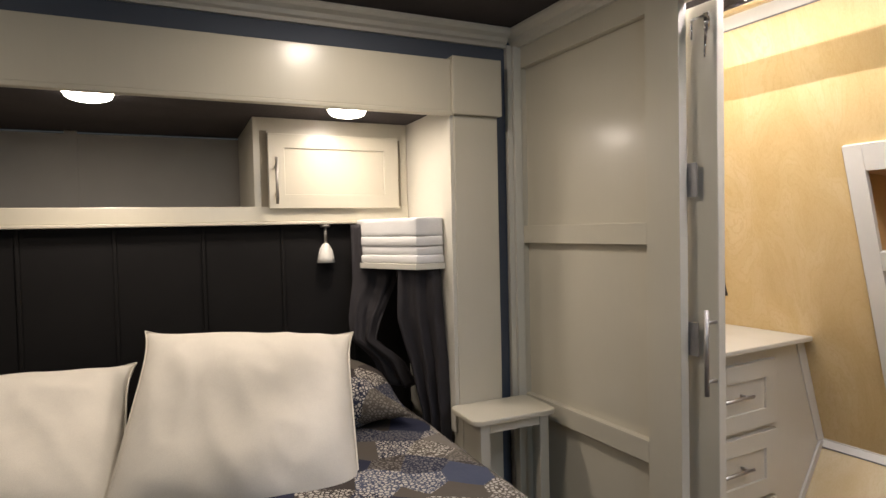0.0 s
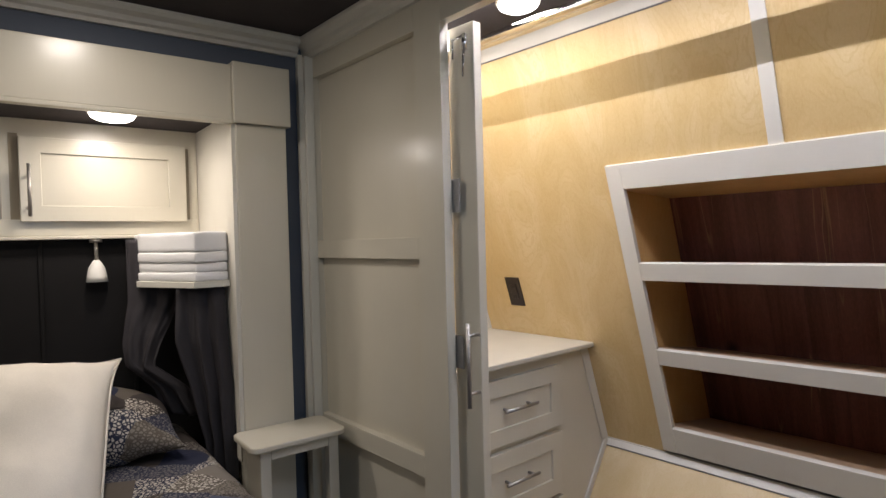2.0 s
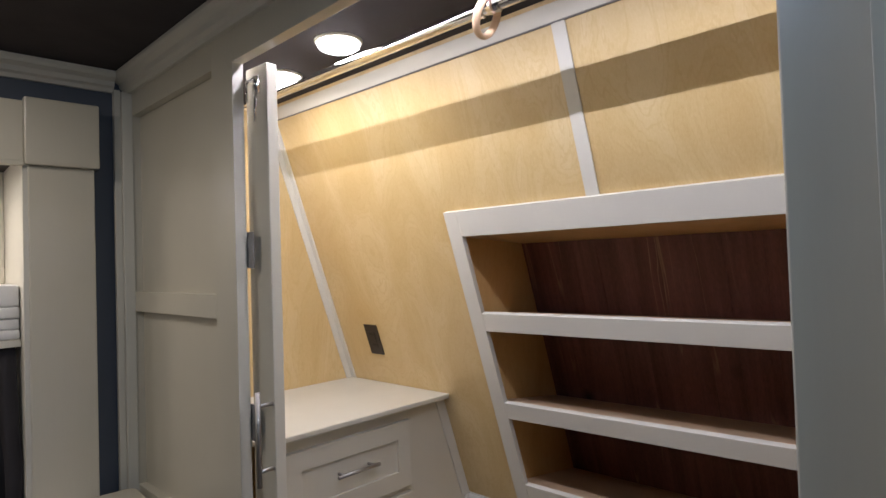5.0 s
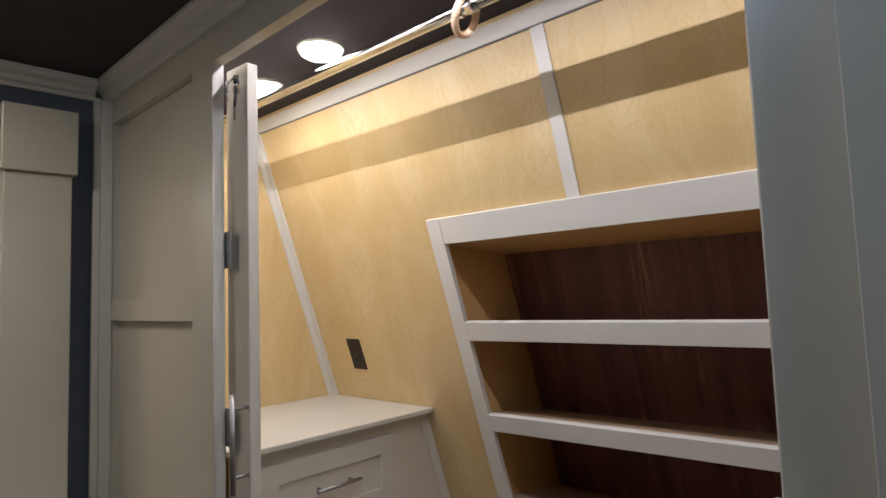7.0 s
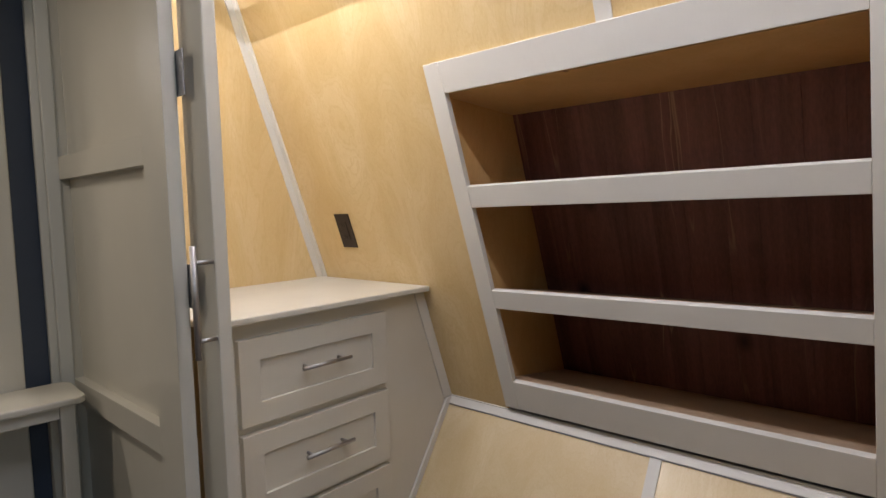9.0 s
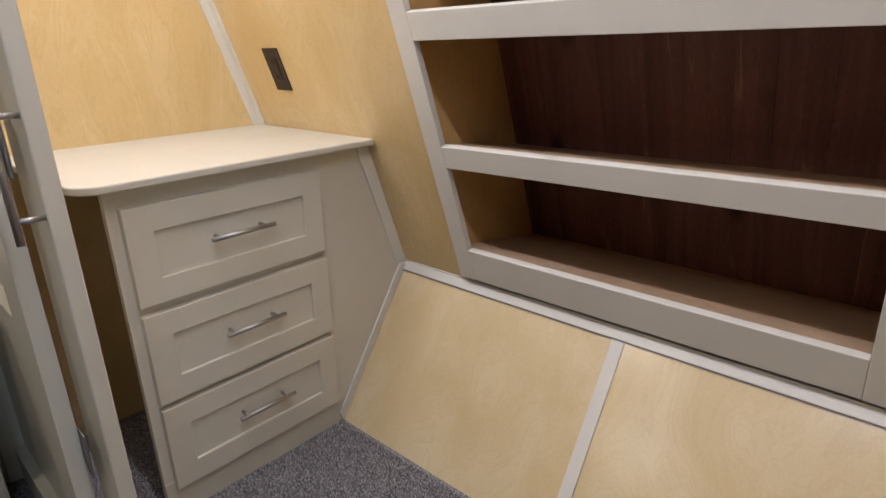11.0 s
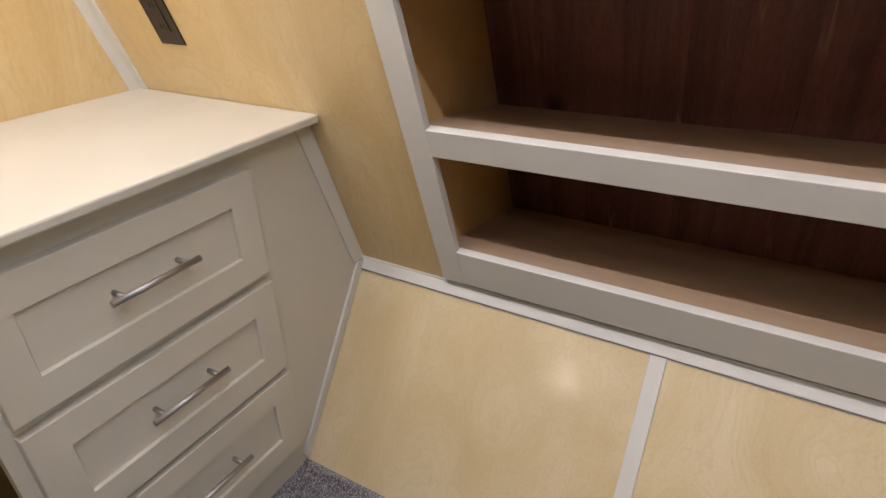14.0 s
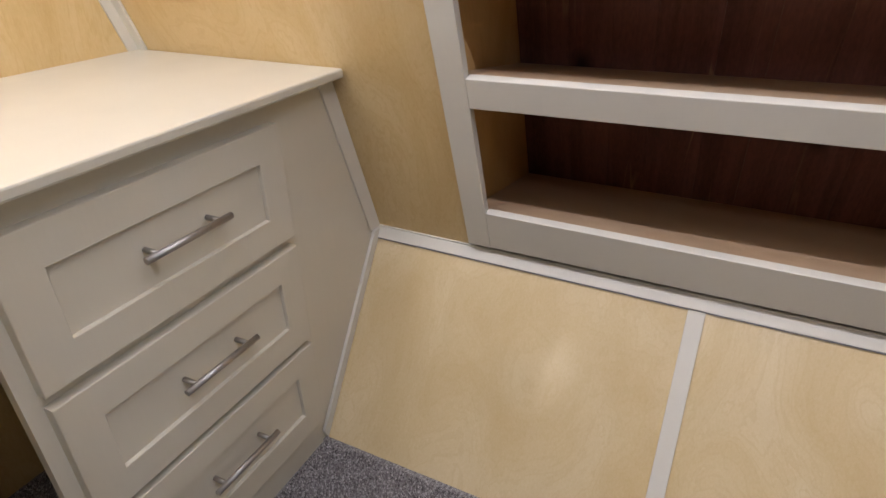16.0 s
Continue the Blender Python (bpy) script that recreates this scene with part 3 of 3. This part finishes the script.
# ---------- closet doors: narrow folded leaves ----------
def closet_door(side):
    """side 1: at the north jamb; -1: at the south jamb."""
    s = thing("closet_door", (0, 0, 0), PARTITION, label="narrow cream folding closet door, folded open, with nickel handle", category="door", group="closet doors")
    if side > 0:
        a, b = Vector((1.450, 1.134)), Vector((1.456, 1.040))
    else:
        a, b = Vector((1.450, -0.180)), Vector((1.448, -0.071))
    d = (b - a).normalized()
    n = Vector((d.y, -d.x)) if side < 0 else Vector((-d.y, d.x))
    if n.x > 0:
        n = -n
    t = 0.030
    poly = [a, b, b - n * t, a - n * t]
    part("leaf", prism([tuple(p) for p in poly], 0.012, 1.893, "z", 0.003), CREAM, s)
    hx = b + n * 0.040 - d * 0.008
    f = b - d * 0.008
    h = part("handle", rod((hx.x, hx.y, 0.872), (hx.x, hx.y, 1.095), 0.0062, 20), NICKEL, s, "brushed nickel bar handle")
    for z in (0.908, 1.062):
        part("post", rod((f.x, f.y, z), (hx.x, hx.y, z), 0.0048, 14), NICKEL, h)
    jamb = 1.117
    for z in (1.435, 1.01, 0.45) if side > 0 else ():
        part("hinge", box(1.4355, 1.4385, jamb - 0.03, jamb + 0.03, z - 0.045, z + 0.045, 0.001), HINGE, s, "satin steel hinge plate")
    if side > 0:
        yk = (a.y + b.y) / 2 - 0.028
        c = part("catch", rod((1.437, yk - 0.004, 1.856), (1.437, yk - 0.004, 1.815), 0.0085, 16), CHROME, s, "chrome door catch")
        part("catch_arm", rod((1.437, yk - 0.004, 1.852), (1.435, 1.103, 1.852), 0.004, 12), CHROME, c)
        part("catch_lever", rod((1.434, yk - 0.004, 1.815), (1.432, yk - 0.001, 1.745), 0.0045, 12, r2=0.003), CHROME, c)
        part("catch_drop", rod((1.435, 1.100, 1.852), (1.435, 1.100, 1.80), 0.003, 12), CHROME, c)
    return s


closet_door(1)
closet_door(-1)


# ---------- bedroom: valance, stile, ledge, cabinet ----------
structure("trim_valance", box(-1.45, 1.104, 1.803, 1.822, 1.727, 1.905, 0.003), CREAM, label="long cream valance board over the bed recess")
structure("trim_valance_lip", box(-1.45, 1.104, 1.796, 1.825, 1.712, 1.7265, 0.003), CREAM, label="cream lip under the valance")
structure("trim_valance_block", box(1.104, 1.298, 1.787, 1.8575, 1.7155, 1.915, 0.004), CREAM, label="square cream block at the end of the valance")
structure("trim_recess_stile", box(1.113, 1.286, 1.803, 1.8575, 0.0, 1.7145, 0.004), CREAM, label="tall cream stile beside the bed recess")
structure("trim_recess_lining", box(1.1005, 1.117, 1.81, 2.74, 0.6, BED_CEIL - 0.0005), TRIM, label="cream lining board of the bed recess")
structure("shelf_ledge", box(-1.235, 1.10, 2.222, 2.245, 1.362, 1.418, 0.003, bm=box(-1.235, 1.10, 2.212, 2.75, 1.35, 1.362, 0.003)), CREAM, label="cream ledge over the black headboard")


def overhead_cabinet():
    s = thing("overhead_cabinet", (0, 0, 0), ROOM, label="cream overhead cabinet with shaker door standing on the ledge", category="cabinet")
    part("body", box(0.493, 1.099, 2.225, 2.74, 1.363, 1.7495, 0.002), CREAM, s)
    d = shaker(s, 0.543, 1.053, 2.224, 1.410, 1.689, 0.060, 0.053, "door")
    bar = rod((0.568, 2.172, 1.426), (0.568, 2.172, 1.597), 0.0055, 18)
    for z in (1.462, 1.563):
        bar = rod((0.568, 2.172, z), (0.568, 2.206, z), 0.004, 12, bm=bar)
    part("handle", bar, NICKEL, d, "brushed nickel bar handle")
    # tan strips laid on the face paint in the shade of the slots
    part("slot_shade", box(0.517, 0.542, 2.2235, 2.2248, 1.415, 1.70), DARKTAN, s, "tan strip painted as slot shade beside the door")
    part("slot_shade", box(1.054, 1.068, 2.2235, 2.2248, 1.415, 1.685), DARKTAN, s, "tan strip painted as slot shade beside the door")


overhead_cabinet()


# ---------- bedroom: headboard, pendant, curtain, towels ----------
def headboard():
    s = thing("headboard", (0, 0, 0), ROOM, label="black upholstered headboard panels under the cream ledge", category="headboard")
    edges = [-1.23, -0.80, -0.522, -0.244, 0.032, 0.313, 0.593, 0.87, 1.098]
    for a, b in zip(edges, edges[1:]):
        part("panel", box(a + 0.003, b - 0.003, 2.252, 2.29, 0.45, 1.3495, 0.006, 3), BLACK, s)
        part("joint_strip", box(b - 0.006, b + 0.006, 2.246, 2.26, 0.45, 1.3495, 0.002), BLACK, s)


headboard()


def pendant():
    s = thing("pendant_lamp", (0, 0, 0), ROOM, label="small reading lamp with frosted bell shade under the ledge, unlit", category="lamp")
    x, y = 0.755, 2.235
    part("stem", rod((x, y, 1.35), (x, y, 1.268), 0.006, 16, bm=rod((x, y, 1.35), (x, y, 1.338), 0.02, 24)), NICKEL, s)
    m = Matrix.Translation((x, y, 1.20))
    part("shade", lathe([(0.034, 0.0), (0.031, 0.02), (0.026, 0.048), (0.014, 0.07), (0.008, 0.076)], 32, m=m), FROST, s)


pendant()


def drape(parent, rows, folds, depth, seed, nx=96, nz=40):
    """A hanging cloth. Rows from the top down: z, then (x, y) of its two edges."""
    own = bmesh.new()
    zs = [w[0] for w in rows]
    grid = []
    for j in range(nz + 1):
        z = zs[0] + (zs[-1] - zs[0]) * j / nz
        xa, ya, xb, yb = [float(np.interp(-z, [-k for k in zs], [w[c] for w in rows])) for c in (1, 2, 3, 4)]
        q, row = j / nz, []
        across = Vector((yb - ya, xa - xb, 0)).normalized()
        for i in range(nx + 1):
            p = i / nx
            wave = math.sin(p * folds * 2 * math.pi + seed + 1.5 * noise.noise((p * 2, q * 2.0, seed)))
            amp = depth * (0.4 + 0.6 * q) * (0.7 + 0.6 * noise.noise((p * 4, q, seed + 2)))
            off = wave * amp + 0.006 * noise.noise((p * 9, q * 7, seed + 5))
            row.append(own.verts.new((xa + (xb - xa) * p + across.x * off, ya + (yb - ya) * p + across.y * off, z + 0.01 * noise.noise((p * 5, 0, seed)) * q)))
        grid.append(row)
    for j in range(nz):
        for i in range(nx):
            own.faces.new((grid[j][i], grid[j][i + 1], grid[j + 1][i + 1], grid[j + 1][i])).smooth = True
    ob = part("drape", own, CURTAIN, parent)
    mod = ob.modifiers.new("thick", "SOLIDIFY")
    mod.thickness = 0.003


def curtain():
    s = thing("curtain", (0, 0, 0), ROOM, label="charcoal cloth curtain hanging in folds beside the bed", category="curtain")
    drape(s, [(1.177, 0.952, 1.96, 1.085, 1.885), (1.00, 0.945, 1.95, 1.087, 1.865), (0.84, 0.99, 1.94, 1.09, 1.85), (0.66, 1.03, 1.93, 1.092, 1.845), (0.52, 1.035, 1.93, 1.092, 1.845)], 2.6, 0.024, 1.0)
    drape(s, [(1.345, 0.835, 2.16, 1.02, 2.10), (1.12, 0.835, 2.15, 0.99, 2.09), (0.99, 0.812, 2.14, 0.925, 2.08), (0.91, 0.815, 2.13, 0.895, 2.07), (0.82, 0.90, 2.12, 1.00, 2.05), (0.72, 0.93, 2.12, 1.05, 2.03)], 2.2, 0.018, 4.0)


curtain()


def towels():
    sh = thing("corner_shelf", (0, 0, 0), ROOM, label="small cream corner shelf carrying folded towels", category="shelf")
    def outline(d):
        return [(1.0995 - d * 0.2, 1.868 + d), (0.984 + d, 1.868 + d), (0.862 + d, 2.12), (0.862 + d, 2.205), (1.0995 - d * 0.2, 2.205)]
    part("board", prism(outline(0.0), 1.178, 1.199, "z", 0.002), TRIM, sh)
    z = 1.1995
    for i, h in enumerate((0.030, 0.032, 0.036, 0.066)):
        s = thing("folded_towel", (0, 0, 0), ROOM, label="folded white towel in a stack on the corner shelf", category="towel", group="stacked towels")
        bm = prism(outline(0.006 + (0.0, 0.004, 0.001, 0.003)[i]), z, z + h - 0.0012, "z", 0.006)
        bmesh.ops.subdivide_edges(bm, edges=[e for e in bm.edges if e.calc_length() > 0.03], cuts=5, use_grid_fill=True)
        for v in bm.verts:
            v.co.z += 0.0035 * noise.noise(v.co * 11 + Vector((0, 0, i * 3))) * (1 if v.co.z > z + h * 0.5 else 0.2)
        for f in bm.faces:
            f.smooth = True
        part("cloth", bm, TOWEL, s)
        z += h


towels()


# ---------- bedroom: stool, bed, pillows ----------
def side_table():
    s = thing("side_table", (0, 0, 0), ROOM, label="small cream side table with rounded top beside the bed", category="side table")
    r = 0.03
    x0, x1, y0, y1 = 1.066, 1.384, 1.60, 1.80
    pts = []
    for cx, cy, a0 in ((x1 - r, y1 - r, 0), (x0 + r, y1 - r, 90), (x0 + r, y0 + r, 180), (x1 - r, y0 + r, 270)):
        pts += [(cx + r * math.cos(radians(a0 + k * 15)), cy + r * math.sin(radians(a0 + k * 15))) for k in range(7)]
    part("tabletop", prism(pts, 0.684, 0.703, "z", 0.005), CREAM, s)
    for x in (x0 + 0.03, x1 - 0.06):
        for y in (y0 + 0.02, y1 - 0.05):
            part("leg", box(x, x + 0.035, y, y + 0.035, 0.0, 0.684, 0.003), CREAM, s)
    part("apron", box(x0 + 0.0655, x1 - 0.0605, y0 + 0.022, y0 + 0.036, 0.650, 0.6835, 0.002), CREAM, s)
    part("side_panel", box(x0 + 0.032, x0 + 0.045, y0 + 0.056, y1 - 0.051, 0.50, 0.6835, 0.002), CREAM, s)
    part("lower_shelf", box(x0 + 0.032, x1 - 0.03, y0 + 0.0555, y1 - 0.0505, 0.30, 0.315, 0.002), CREAM, s)


side_table()


def pillow_mesh(w, h, t, seed, nx=56, dent=0.0, flange=0.02):
    """A stuffed case with pulled-out corners and soft creases."""
    own = bmesh.new()
    sides = []
    for sgn in (1, -1):
        g = []
        for j in range(nx + 1):
            row = []
            for i in range(nx + 1):
                p, q = 2 * i / nx - 1, 2 * j / nx - 1
                ex, ey = 1 - abs(p) ** 3.6, 1 - abs(q) ** 3.6
                body = max(0.0, ex * ey) ** 0.55 * (1 - 0.45 * abs(p * q) ** 5)
                x = p * w / 2 * (1 - 0.075 * (1 - abs(q) ** 5) * abs(p))
                y = q * h / 2 * (1 - 0.085 * (1 - abs(p) ** 4) * abs(q))
                c = noise.noise((p * 1.6 + seed, q * 1.6, seed)) * 0.022 - abs(noise.noise((p * 2.6 + q * 1.4 + seed, q * 1.2 - p, seed * 2))) * 0.020
                c += 0.012 * math.exp(-(((p - 0.1) * 1.6) ** 2 + ((q + 0.75) * 3) ** 2)) * math.sin(p * 9 + seed)
                z = sgn * (t / 2 * body * (1 - dent * math.exp(-((p * 1.5) ** 2 + (q * 1.5) ** 2))) + c * body)
                row.append(own.verts.new((x, y, z)))
            g.append(row)
        sides.append(g)
        for j in range(nx):
            for i in range(nx):
                vs = (g[j][i], g[j][i + 1], g[j + 1][i + 1], g[j + 1][i])
                own.faces.new(vs if sgn > 0 else vs[::-1]).smooth = True
    bmesh.ops.remove_doubles(own, verts=own.verts[:], dist=0.0002)
    return own


def pillow(name, w, h, t, m, mat, seed, label, piping=True):
    s = thing(name, (0, 0, 0), ROOM, label=label, category="pillow", group="pillows on the bed")
    s.matrix_world = m
    part("case", pillow_mesh(w, h, t, seed), mat, s)
    if piping:
        own = bmesh.new()
        n = 160
        rows = []
        for i in range(n):
            a = 4.0 * i / n
            k, f = int(a), a - int(a)
            p, q = ((2 * f - 1, -1), (1, 2 * f - 1), (1 - 2 * f, 1), (-1, 1 - 2 * f))[k]
            c = Vector((p * w / 2 * (1 - 0.075 * (1 - abs(q) ** 5) * abs(p)), q * h / 2 * (1 - 0.085 * (1 - abs(p) ** 4) * abs(q)), 0))
            out = Vector((p, q, 0)).normalized()
            rows.append([own.verts.new(c + out * 0.004 * math.cos(b) + Vector((0, 0, 0.006 * math.sin(b)))) for b in [math.pi / 4 * k2 for k2 in range(8)]])
        for i in range(n):
            for j in range(8):
                own.faces.new((rows[i][j], rows[(i + 1) % n][j], rows[(i + 1) % n][(j + 1) % 8], rows[i][(j + 1) % 8])).smooth = True
        part("piping", own, mat, s, "stitched edge of the case")
    return s


def bed():
    s = thing("bed", (0, 0, 0), ROOM, label="made bed with a blue, brown and cream patchwork quilt", category="bed")
    own = bmesh.new()
    x0, x1, y0, y1, zt = -1.0, 1.035, 0.42, 2.24, 0.655
    nx, ny = 90, 80
    g = []
    for j in range(ny + 1):
        row = []
        for i in range(nx + 1):
            p, q = i / nx, j / ny
            x, y = x0 + (x1 - x0) * p, y0 + (y1 - y0) * q
            ed = min(x1 - x, x - x0, (y - y0))
            r = 0.075
            z = zt - (r - math.sqrt(max(0.0, r * r - (r - ed) ** 2)) if ed < r else 0.0)
            z += 0.006 * noise.noise((x * 5, y * 5, 0)) + 0.004 * noise.noise((x * 14, y * 14, 3))
            row.append(own.verts.new((x, y, z)))
        g.append(row)
    for j in range(ny):
        for i in range(nx):
            own.faces.new((g[j][i], g[j][i + 1], g[j + 1][i + 1], g[j + 1][i])).smooth = True
    # the quilt hangs down at the sides and the foot
    rim = [g[ny - k][nx] for k in range(ny + 1)][::-1]
    for line, out in ((rim, (1, 0)), ([g[k][0] for k in range(ny + 1)], (-1, 0)), (g[0], (0, -1))):
        prev = line
        for step in range(1, 7):
            cur = [own.verts.new(v.co + Vector((out[0] * 0.006 + out[0] * 0.008 * math.sin(v.co.y * 30), out[1] * 0.006, -0.06))) for v in prev]
            for i in range(len(cur) - 1):
                own.faces.new((prev[i], prev[i + 1], cur[i + 1], cur[i])).smooth = True
            prev = cur
    bmesh.ops.recalc_face_normals(own, faces=own.faces[:])
    part("quilt", own, QUILT, s, "patchwork quilt of navy, taupe and pebbled cream diamonds")
    part("mattress", box(x0 + 0.03, x1 - 0.03, y0 + 0.03, y1, 0.34, 0.57, 0.03, 3), LINEN, s)
    # base coloured near-black for the shade beneath the bed
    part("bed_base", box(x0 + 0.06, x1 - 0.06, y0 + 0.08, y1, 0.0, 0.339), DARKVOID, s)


bed()

def laid(centre, along, up):
    """A pose from a centre, the way of the width and the way of the height."""
    x = Vector(along).normalized()
    n = x.cross(Vector(up)).normalized()
    y = n.cross(x)
    return Matrix.Translation(centre) @ Matrix((x, y, n)).transposed().to_4x4()


pillow("cushion", 0.67, 0.70, 0.23, laid((0.392, 1.75, 0.783), (0.97, -0.16, -0.07), (0.02, 0.81, 0.58)), LINEN, 2.0, "large square off-white linen cushion leaning on the patchwork bed")
pillow("cushion", 0.71, 0.65, 0.20, laid((-0.26, 1.87, 0.74), (0.99, 0.02, 0.0), (0.0, 0.85, 0.46)), LINEN, 7.0, "large square off-white linen cushion, flatter, on the patchwork bed")
pillow("pillow", 0.54, 0.42, 0.17, laid((0.68, 2.02, 0.76), (1.0, -0.05, -0.16), (0.05, 1.0, 0.12)), QUILT, 5.0, "patchwork covered pillow lying on the bed under the curtain", False)


def tufts():
    """Cut pile: one small leaning tuft every three millimetres where the carpet is seen close."""
    rng = np.random.default_rng(5)
    step = 0.0033
    verts, faces = [], []
    for (u0, u1, v0, v1) in ((1.46, 2.284, 0.50, 1.238), (1.46, 2.015, 1.238, 1.795)):
        us, vs = np.meshgrid(np.arange(u0, u1, step), np.arange(v0, v1, step))
        c = np.stack([us.ravel(), vs.ravel()], 1) + rng.uniform(-0.0014, 0.0014, (us.size, 2))
        n = len(c)
        h = rng.uniform(0.003, 0.0075, n) + 0.0015 * np.sin(c[:, 0] * 60) * np.cos(c[:, 1] * 47)
        tip = c + rng.normal(0, 0.0018, (n, 2))
        ang, rad = rng.uniform(0, 6.28, n), rng.uniform(0.0018, 0.0028, n)
        block = np.zeros((n, 4, 3))
        for k in range(3):
            a = ang + k * 2.094
            block[:, k, 0], block[:, k, 1], block[:, k, 2] = c[:, 0] + rad * np.cos(a), c[:, 1] + rad * np.sin(a), -0.0005
        block[:, 3, 0], block[:, 3, 1], block[:, 3, 2] = tip[:, 0], tip[:, 1], h
        base = sum(len(b) * 4 for b in verts) + 4 * np.arange(n)[:, None]
        verts.append(block)
        for tri in ((0, 1, 3), (1, 2, 3), (2, 0, 3)):
            faces.append(base + np.array(tri))
    co = np.concatenate(verts).reshape(-1, 3)
    fa = np.concatenate(faces)
    me = bpy.data.meshes.new("carpet_pile")
    me.from_pydata(co.tolist(), [], fa.tolist())
    m, t, b = material("carpet_tufts", (0.3, 0.28, 0.27), 0.95, spec=0.1)
    g = t.nodes.new("ShaderNodeNewGeometry")
    col = ramp(t, g.outputs["Random Per Island"], [(0.0, (0.10, 0.088, 0.085)), (0.4, (0.24, 0.215, 0.21)), (0.75, (0.38, 0.35, 0.335)), (1.0, (0.62, 0.58, 0.56))])
    t.links.new(col, b.inputs["Base Color"])
    me.materials.append(m)
    ob = new("carpet_pile", me)
    ob.matrix_world = CLOSET
    tagged(ob, "grey flecked cut pile of the closet carpet", "carpet", kind="stuff")


tufts()
